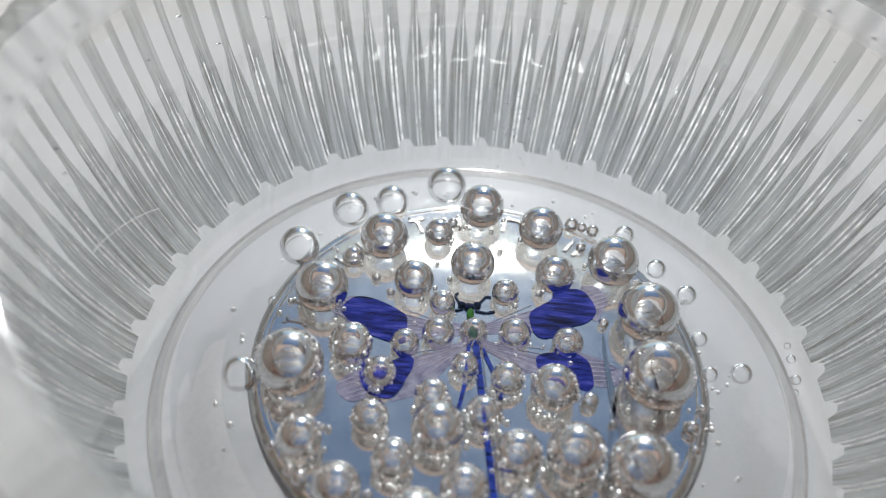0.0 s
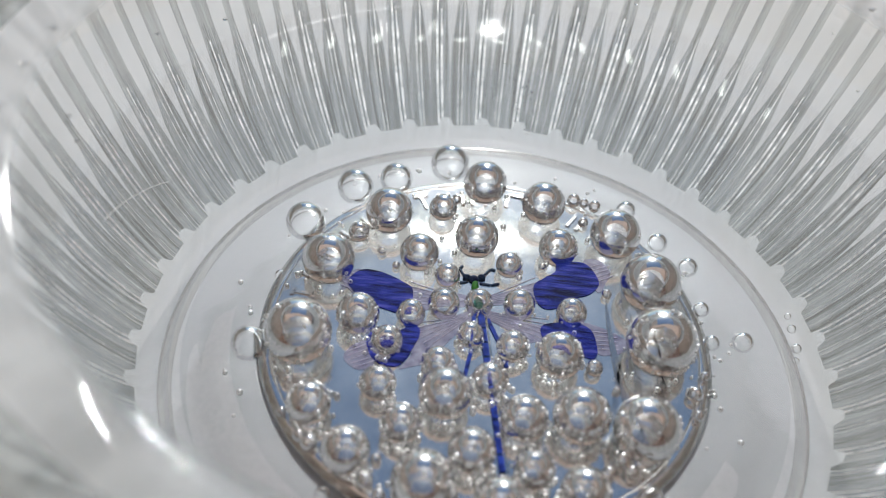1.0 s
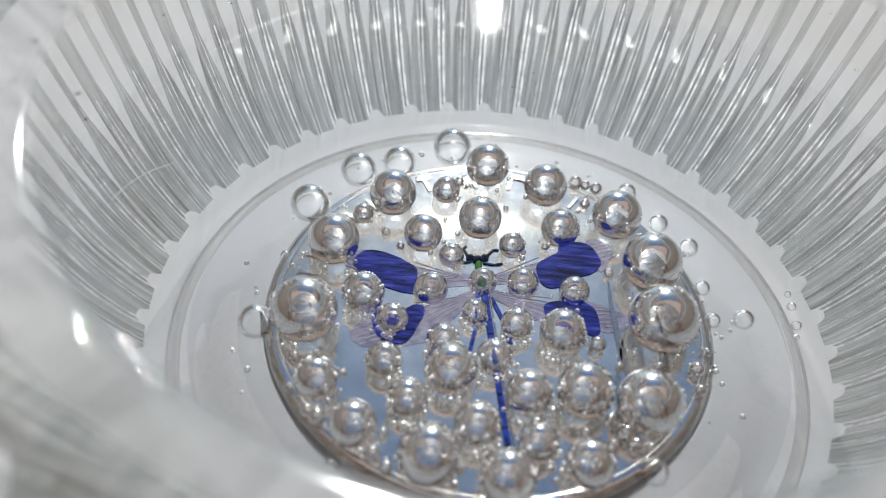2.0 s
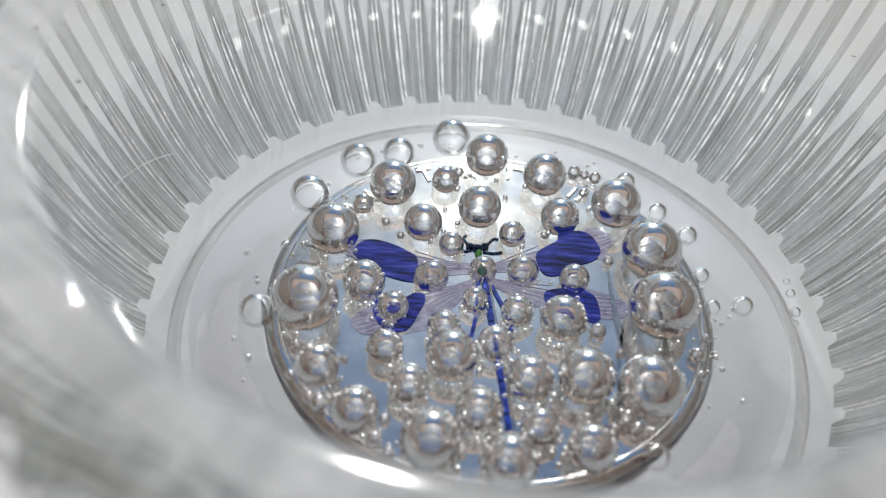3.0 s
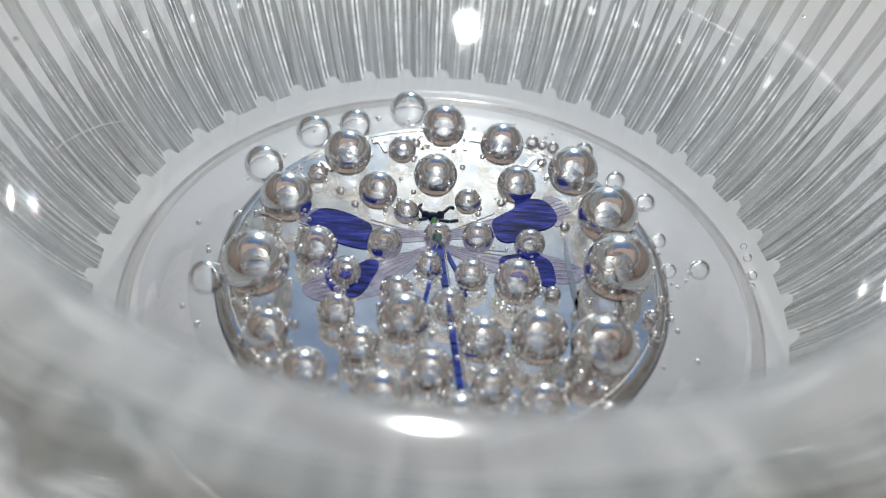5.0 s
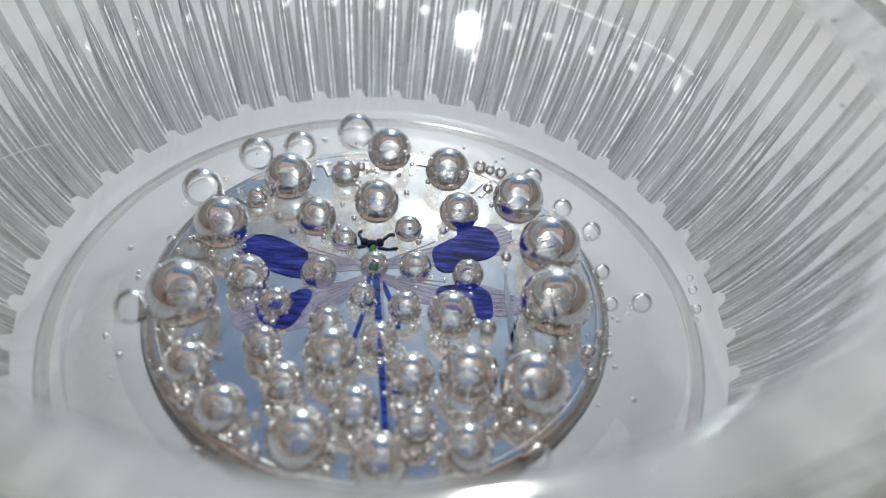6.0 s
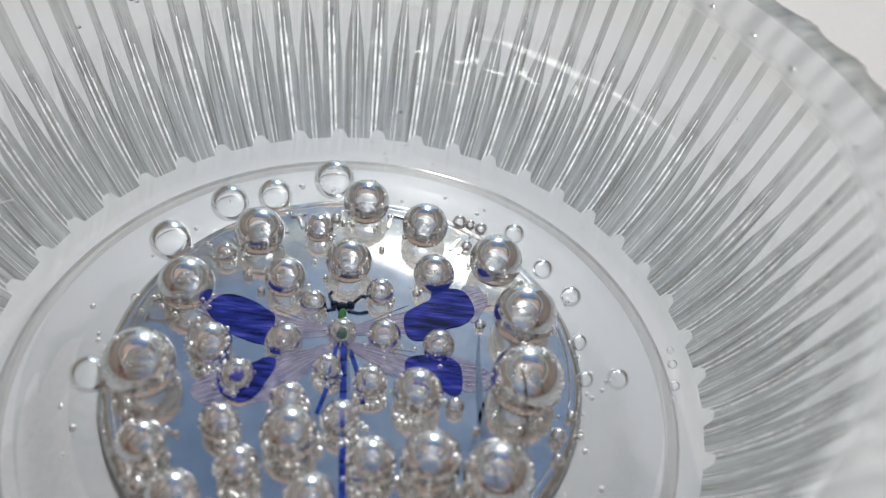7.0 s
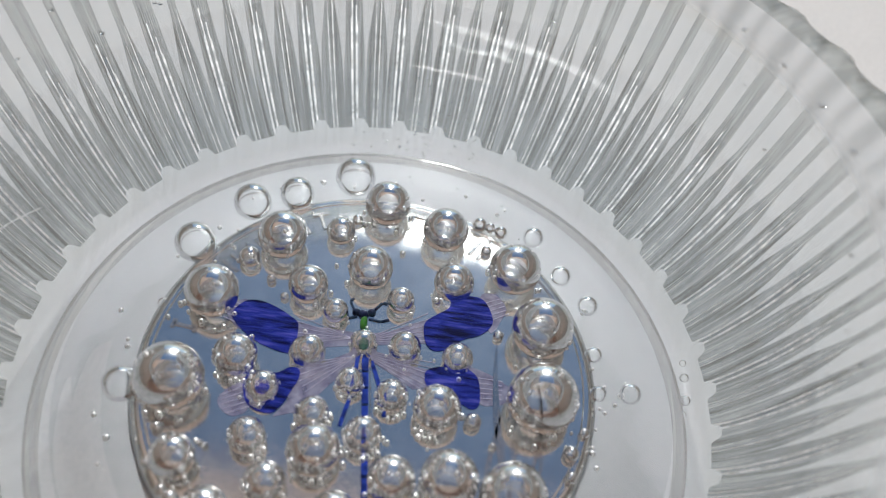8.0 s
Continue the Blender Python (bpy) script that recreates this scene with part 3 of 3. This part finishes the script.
def dragonfly(c):
    d = part("dragonfly", ball(-0.95, 2.6, 0.1, 0.72, 1.5, 0.36), GREEN, c, "blue-green enamel dragonfly with spread wings")
    wing(d, "wing", [(-13.2, 3.4), (-13.1, 4.4), (-12.2, 5.4), (-10.9, 5.5), (-9.3, 5.0), (-8.0, 4.3), (-7.2, 3.7), (-7.0, 2.5), (-7.0, 0.7), (-8.0, 0.5), (-9.3, 0.8), (-10.4, 1.2), (-12.0, 2.2)], [(-7.7, 4.0), (-5.5, 3.6), (-2.9, 3.6), (-1.3, 3.5), (-1.1, 2.3), (-3.1, 1.9), (-5.1, 1.4), (-7.0, 0.8)], (-1.2, 2.9), [(-12.2, 5.4), (-13.4, 4.9), (-13.8, 4.0), (-13.3, 3.1), (-12.1, 2.4)])
    wing(d, "wing", [(4.3, 5.6), (5.4, 6.8), (6.4, 7.7), (6.6, 8.8), (7.9, 9.3), (9.4, 9.2), (10.3, 8.0), (10.6, 6.5), (9.6, 5.2), (8.0, 4.4), (6.3, 3.0), (5.2, 2.9), (4.5, 3.8)], [(-0.7, 3.6), (1.2, 4.2), (3.2, 5.4), (4.5, 6.0), (4.8, 3.4), (3.4, 3.4), (1.4, 2.8), (-0.5, 2.4)], (-0.6, 3.0), [(9.2, 9.3), (10.4, 10.0), (11.4, 9.3), (11.8, 8.3), (11.4, 7.1), (10.4, 5.6)])
    wing(d, "wing", [(-6.1, -1.0), (-6.0, -2.0), (-6.4, -3.2), (-6.8, -4.4), (-7.5, -5.4), (-8.5, -5.5), (-9.6, -5.1), (-10.2, -4.3), (-10.6, -2.8), (-9.9, -1.7), (-8.0, -1.6), (-7.0, -0.9)], [(-1.1, 2.0), (-2.9, 0.9), (-4.5, -0.2), (-6.3, -1.1), (-6.6, -4.3), (-7.5, -5.8), (-5.4, -5.0), (-4.1, -3.3), (-2.6, -1.1), (-0.9, 1.0)], (-0.9, 1.5), [(-10.4, -2.9), (-11.8, -3.8), (-12.3, -5.0), (-11.6, -5.9), (-10.6, -6.2), (-9.6, -5.3)])
    wing(d, "wing", [(4.9, 0.3), (5.5, 1.0), (7.3, 1.4), (8.8, 1.3), (9.7, 0.5), (10.0, -1.1), (9.9, -2.2), (9.1, -2.5), (7.5, -1.6), (6.2, -1.1), (5.2, -0.8)], [(-0.5, 2.1), (1.6, 1.6), (3.7, 0.9), (5.3, 0.8), (5.4, -0.9), (4.0, -1.4), (2.4, -0.4), (-0.3, 1.0)], (-0.6, 1.5), [(8.7, 1.4), (10.5, 1.2), (12.1, 0.4), (12.8, -0.2), (12.4, -1.4), (11.2, -1.9), (9.9, -1.7)])
    part("head", ball(-1.45, 5.6, 0.12, 0.5, 0.45, 0.3), DARK, d, "dark blue head")
    part("neck", ball(-1.3, 4.7, 0.1, 0.34, 0.75, 0.3), LIME, d, "bright green neck")
    for sx in (-0.72, 0.72):
        part("eye", ball(-1.45 + sx, 5.85 + 0.1 * sx, 0.14, 0.38, 0.32, 0.3), DARK, d, "dark glossy eye")
    for x0, y0, x1, y1 in ((-2.4, 6.0, -2.9, 6.9), (-2.9, 6.9, -2.6, 7.3), (-0.5, 6.3, 0.1, 7.2), (0.1, 7.2, 0.6, 7.1), (-2.0, 5.3, -2.8, 5.0), (-2.8, 5.0, -3.0, 5.7), (-0.9, 5.2, 0.2, 5.1), (0.2, 5.1, 1.0, 5.4)):
        part("leg", stroke(x0, y0, x1, y1, 0.17, 0.0, 0.14), DARK, d, "black leg", False)
    for x0, y0, x1, y1 in ((-1.25, 1.0, -1.2, -0.7), (-1.2, -0.7, -1.2, -2.4), (-1.2, -2.4, -1.7, -5.8), (0.0, 0.9, 1.1, -1.6), (1.1, -1.6, 1.9, -4.4)):
        part("leg", stroke(x0, y0, x1, y1, 0.36, 0.0, 0.14), BODY, d, "dark blue leg", False)
    y, k = 1.2, 0
    while y > -14.6:
        x0, x1 = -0.6 + (1.2 - y) * 0.15, -0.6 + (1.2 - y + 1.55) * 0.15
        part("abdomen_segment", stroke(x0, y, x1, y - 1.5, 0.62 - 0.012 * k, 0.0, 0.2), BODY, d, "", False)
        part("segment_joint", stroke(x1 - 0.01, y - 1.46, x1, y - 1.62, 0.5, 0.0, 0.22), DARK, d, "", False)
        part("edge_ridge", stroke(x0 + 0.48, y, x1 + 0.48, y - 1.5, 0.12, 0.0, 0.16), REED, d, "fine raised silver edge", False)
        y -= 1.6
        k += 1
    return d


def letter(c, angle, radius, strokes):
    """Raised strokes of one letter, its head outward."""
    a = radians(angle)
    out, side = Vector((math.cos(a), math.sin(a))), Vector((math.sin(a), -math.cos(a)))
    o = out * radius
    bm = bmesh.new()
    for x0, y0, x1, y1 in strokes:
        p, q = o + side * x0 + out * y0, o + side * x1 + out * y1
        bar(bm, p.x, p.y, q.x, q.y, 0.36, 0.0, 0.13)
    part("letter", bm, FROST, c, "raised silver letter stroke", False)


def reed(c, x0, y0, x1, y1, bend, width):
    """A slender blade that bows sideways and ends in a point."""
    left, right = [], []
    dx, dy = x1 - x0, y1 - y0
    ln = math.hypot(dx, dy)
    nx, ny = -dy / ln, dx / ln
    for k in range(13):
        t = k / 12
        bow, half = 4 * bend * t * (1 - t), width / 2 * (1 - t ** 3) * min(1.0, 0.4 + 2 * t)
        x, y = x0 + dx * t + nx * bow, y0 + dy * t + ny * bow
        left.append((x + nx * half, y + ny * half))
        right.append((x - nx * half, y - ny * half))
    blade = part("reed_blade", slab(left + right[:-1][::-1], 0.0, 0.12), REED, c, "frosted raised reed blade", False)
    rib = stroke(x0 + dx * 0.05 + nx * 0.19 * bend, y0 + dy * 0.05 + ny * 0.19 * bend, x0 + dx * 0.5 + nx * bend, y0 + dy * 0.5 + ny * bend, 0.1, 0.11, 0.2)
    part("midrib", rib, FIELD, blade, "", False)


def coin():
    c = new("coin")
    tagged(c, "round silver coin with coloured dragonfly, underwater and covered in bubbles", "coin")
    bm, rows = lathe([(19.3, -0.55), (19.3, -0.06), (19.29, -0.01), (19.25, 0.0), (19.1, 0.0), (12, 0.0), (0.05, 0.0)], 160)
    cap(bm, rows[-1], True)
    part("field", bm, FIELD, c, "mirror-polished silver field")
    bm, rows = lathe([(19.2, -0.595), (20.5, -0.595), (20.5, -0.56), (20.3, -0.36), (20.05, -0.1), (19.93, 0.0), (19.8, 0.03), (19.4, 0.03), (19.3, 0.02), (19.25, -0.05)], 160)
    part("rim", bm, FIELD, c, "narrow raised silver rim")
    TEE = [(0, -1.0, 0, 1.0), (-0.8, 1.0, 0.8, 1.0)]
    letter(c, 114.5, 17.4, TEE)
    letter(c, 82.0, 17.4, [(-0.9, -1.0, -0.9, 1.0), (-0.9, 1.0, 0.9, 1.0), (0.9, 1.0, 0.6, 0.5)])
    letter(c, 174.0, 17.2, [(0, -1.0, 0, 1.0), (-0.5, -1.0, 0.5, -1.0), (-0.5, 1.0, 0.5, 1.0)])
    for a in (24, 33, 42, 51, 60, 69, 76, 91, 99, 107, 122, 130, 138, 147, 156, 165, 184, 193):
        letter(c, a, 17.3, [(-0.5, -1.0, -0.5, 1.0), (0.5, -1.0, 0.5, 1.0)])
    for blade in ((13.4, -11.0, 11.2, 5.4, 0.7, 0.7), (12.2, -12.6, 13.4, 3.4, -0.6, 0.6), (14.4, -9.0, 14.6, 2.6, -0.9, 0.55), (11.0, -13.6, 12.4, -1.0, 0.5, 0.5), (15.6, -7.4, 13.0, 7.0, -0.8, 0.5)):
        reed(c, *blade)
    dragonfly(c)
    return c


coin()

# ---- bubbles ----
def dome_mesh(name, mat, u=48, v=32, cut=-0.55):
    """A bubble that spreads flat where it clings to the floor."""
    bm = bmesh.new()
    bmesh.ops.create_uvsphere(bm, u_segments=u, v_segments=v, radius=1.0)
    bmesh.ops.bisect_plane(bm, geom=bm.verts[:] + bm.edges[:] + bm.faces[:], plane_co=(0, 0, cut), plane_no=(0, 0, 1), clear_inner=True)
    return mesh_of(name, bm, mat)


SIT = 0.74  # how far a bubble's middle stands over the silver, in radii
BALL, BEAD = dome_mesh("bubble", AIR, 64, 48, -SIT), dome_mesh("bead", AIR, 24, 16, -SIT)
FREE_BALL, FREE_BEAD = dome_mesh("free_bubble", AIR_FREE), dome_mesh("free_bead", AIR_FREE, 24, 16)


def bubble(x, y, r, floor, label, group):
    ball_mesh, bead_mesh = (BALL, BEAD) if floor == 0.0 else (FREE_BALL, FREE_BEAD)
    ob = new("air_bubble", ball_mesh if r > 0.9 else bead_mesh)
    ob.location, ob.scale = (x * MM, (y + (0.1 if floor == 0.0 else -0.15) * r) * MM, (floor + (SIT + 0.01 if floor == 0.0 else 0.56) * r) * MM), (r * MM,) * 3
    ob.visible_shadow = False
    return tagged(ob, label, "bubble", group)


FAR = [(-1.0, 17.8, 2.27), (-10.4, 12.0, 2.34), (5.1, 15.5, 2.23), (-15.2, 4.5, 2.45), (12.2, 11.7, 2.50), (-1.5, 9.7, 2.13), (-6.9, 7.0, 1.86), (6.5, 9.5, 1.90), (-5.1, 14.1, 1.40), (-13.1, 9.7, 1.02), (1.8, 7.0, 1.27), (-4.0, 4.9, 1.19)]
MIDDLE = [(15.0, 5.2, 2.84), (15.2, -2.0, 3.10), (-16.3, -4.7, 2.92), (-11.6, -1.4, 1.93), (-0.9, 1.8, 1.31), (2.8, 1.9, 1.47), (7.6, 1.6, 1.42), (-8.7, -3.8, 1.44), (-1.5, -2.0, 1.22), (2.3, -3.0, 1.46), (6.3, -3.9, 2.08), (-4.1, -5.6, 1.47), (-8.9, -8.4, 1.57), (-3.3, -9.1, 2.21), (0.4, -7.0, 1.59)]
NEAR = [(-6.6, -12.1, 1.69), (-14.2, -11.1, 1.84), (-10.6, -15.1, 1.94), (-0.8, -14.1, 1.92), (3.3, -10.6, 1.95), (7.9, -10.1, 2.41), (13.1, -10.9, 2.75), (-4.4, -17.4, 2.45), (4.1, -15.0, 1.64), (1.6, -18.6, 2.21), (8.0, -16.6, 1.96)]
for x, y, r in FAR + MIDDLE + NEAR:
    bubble(x, y, r, 0.0, "clear silvery air bubble clinging to the silver coin", "bubbles on the coin")
FLOOR_BUBBLES = [(-4.9, 22.5, 2.08), (-14.5, 17.4, 1.88), (-10.4, 19.4, 1.73), (-18.6, 11.4, 1.96), (-20.6, -4.1, 1.56), (17.0, 14.2, 1.01), (19.7, 11.1, 0.99), (23.6, 2.1, 0.97), (20.3, 5.8, 0.78), (20.7, 1.8, 0.75), (14.1, 18.6, 1.05), (13.4, -15.0, 1.14)]
for x, y, r in FLOOR_BUBBLES:
    bubble(x, y - 1.15 + 0.45 * r, r, FLOOR_Z, "clear air bubble on the glass floor beside the coin", "bubbles on the glass floor")


BEADS = [(-10.6, 7.9, 0.45), (9.5, -4.0, 0.75), (8.5, 17.9, 0.73), (9.6, 17.8, 0.54), (10.7, 17.3, 0.66), (9.4, 14.8, 0.53), (-13.6, -14.1, 0.72), (-14.5, -13.5, 0.55), (-8.8, -16.9, 0.66), (-7.6, -17.9, 0.52), (18.1, -5.7, 0.69), (18.1, -7.8, 0.53), (19.3, -3.5, 0.45), (11.3, -13.0, 0.82), (12.0, -13.9, 0.68), (10.2, -14.0, 0.54), (-3.8, 16.4, 0.54)]
MORE_BEADS = [(11.2, 5.1, 0.49), (11.4, -5.9, 0.35), (-16.5, -8.3, 0.48), (-12.2, -9.2, 0.29), (-12.7, -9.0, 0.24), (-8.2, -14.8, 0.45), (-16.4, -11.4, 0.42), (-15.1, -8.9, 0.43), (-6.2, -13.1, 0.27), (5.1, -16.3, 0.40), (0.4, -15.4, 0.36), (6.0, -5.9, 0.35), (-1.9, -17.2, 0.35), (10.2, -11.5, 0.47), (5.1, 8.0, 0.39), (-9.0, 6.2, 0.39), (-10.9, 1.4, 0.32), (1.2, 13.2, 0.29)]
for x, y, r in BEADS + MORE_BEADS:
    bubble(x, y, r, 0.0, "tiny clear air bubble on the silver coin", "small bubbles on the coin")
FLOOR_BEADS = [(-19.8, 5.3, 0.50), (-11.9, -16.7, 0.63), (-16.1, 3.7, 0.38), (29.0, 4.2, 0.44), (28.9, 1.8, 0.49), (29.0, 5.8, 0.34), (28.6, 0.4, 0.32)]
for x, y, r in FLOOR_BEADS:
    bubble(x, y - (1.15 if x < 28 else 0.0), r, FLOOR_Z if x < 28 else -1.0, "tiny clear air bubble on the bowl floor", "small bubbles on the glass floor")


def scatter(name, spots, mat, label, category, flat=1.0):
    """Many tiny bubbles in one mesh."""
    bm = bmesh.new()
    bmesh.ops.create_icosphere(bm, subdivisions=2, radius=MM)
    unit, sides = [v.co.copy() for v in bm.verts], [[v.index for v in f.verts] for f in bm.faces]
    bm.free()
    verts, faces = [], []
    for x, y, z, r in spots:
        n = len(verts)
        verts += [(x * MM + r * v.x, y * MM + r * v.y, z * MM + r * flat * v.z) for v in unit]
        faces += [[n + k for k in f] for f in sides]
    me = bpy.data.meshes.new(name)
    me.from_pydata(verts, [], faces)
    me.polygons.foreach_set("use_smooth", [True] * len(faces))
    me.materials.append(mat)
    ob = new(name, me)
    ob.visible_shadow = False
    return tagged(ob, label, category, kind="stuff")


rng = random.Random(7)
spots = []
for k in range(70):
    a, r = rng.uniform(0, 2 * math.pi), rng.uniform(0.1, 0.26)
    d = rng.choice((rng.uniform(18.2, 19.1), rng.uniform(4, 18)))
    spots.append((d * math.cos(a), d * math.sin(a), 0.8 * r, r))
for k in range(40):
    a, r = rng.uniform(-0.6, math.pi + 0.6), rng.uniform(0.1, 0.3)
    d = rng.uniform(20.5, 24.0)
    spots.append((d * math.cos(a), d * math.sin(a), FLOOR_Z + 0.6 * r, r))
for x, y, r in FAR + MIDDLE + NEAR:
    for k in range(4 if y > 0 else 12):
        a, b = rng.uniform(0, 2 * math.pi), rng.uniform(0.1, 0.3)
        d = r * rng.uniform(0.8, 1.15)
        if math.hypot(x + d * math.cos(a), y + d * math.sin(a)) < 19.2:
            spots.append((x + d * math.cos(a), y + d * math.sin(a), 0.9 * b, b))
    # beads round each bubble's outline, partly in place of mirrored rib glints
    for k in range(int((2.5 if y > 0 else 13) * r)):
        a, b, c = rng.uniform(0, 2 * math.pi), rng.uniform(0.09, 0.18), rng.uniform(0.82, 0.97)
        h = math.sqrt(1 - c * c)
        up = (SIT + 0.01) * r + 0.71 * r * (c * math.sin(a) + h)
        if up > b:
            spots.append((x + r * c * math.cos(a), y + 0.1 * r + 0.71 * r * (c * math.sin(a) - h), up, b))
scatter("fine_bubbles", spots, MICRO, "scattered pinhead air bubbles on coin and glass", "bubbles")
spots = []
for k in range(170):
    x, y, r = rng.gauss(1.5, 3.4), rng.gauss(16.0, 3.2), rng.uniform(0.04, 0.12)
    spots.append((x, y, WATER_Z + 0.1 * r, r))
scatter("foam_specks", spots, FOAM, "sparkling specks of foam floating on the water", "foam", 0.3)

spots = []
for k in range(26):
    a, z = rng.uniform(-0.3, math.pi + 0.3), rng.uniform(16.5, 22.0)
    d = 33.1 + (z - 15.0) * 0.02 - 0.05
    spots.append((d * math.cos(a) + 0.14, d * math.sin(a) + 0.57, z, rng.uniform(0.08, 0.24)))
scatter("droplets", spots, GLINT_GLOSS, "fine splashed water droplets on the inner glass wall", "droplets", 0.35)

def fibre():
    """A stray thread that clings to the wet glass in a shallow bow."""
    line = bpy.data.curves.new("fibre", "CURVE")
    line.dimensions, line.bevel_depth, line.bevel_resolution = "3D", 0.045 * MM, 2
    run = line.splines.new("POLY")
    run.points.add(16)
    for k, p in enumerate(run.points):
        t = k / 16
        a = radians(184.5 - 18.0 * t)
        r = 31.75 - 0.75 * t
        p.co = (r * math.cos(a) * MM, r * math.sin(a) * MM, (11.2 - 4.0 * t + 1.2 * t * (1 - t)) * MM, 1)
    line.materials.append(CLOTH)
    return tagged(new("fibre", line), "fine white stray fibre clinging to the inner glass", "fibre")


fibre()

# two bubbles that run together into one
LEFT_BUBBLE = bubble(-6.97, -0.31, 1.32, 0.0, "small silvery air bubble that drifts into its neighbour", "bubbles on the coin")
RIGHT_BUBBLE = bubble(-4.11, 1.07, 1.48, 0.0, "silvery air bubble that swallows its neighbour", "bubbles on the coin")


def motions():
    for ob, x, y, r in ((LEFT_BUBBLE, -6.97, -0.31, 1.32), (RIGHT_BUBBLE, -4.11, 1.07, 1.48)):
        size = ob.scale.copy()
        start, joined = pose(x * MM, (y + 0.1 * r) * MM, (SIT + 0.01) * r * MM), pose((-6.0 if x < -5 else -5.5) * MM, 0.36 * MM, (SIT + 0.02) * r * MM)
        walk(ob, [(0.0, start), (1.1, start), (1.2, joined), (8.0, joined)])
        ob.scale = size


motions()
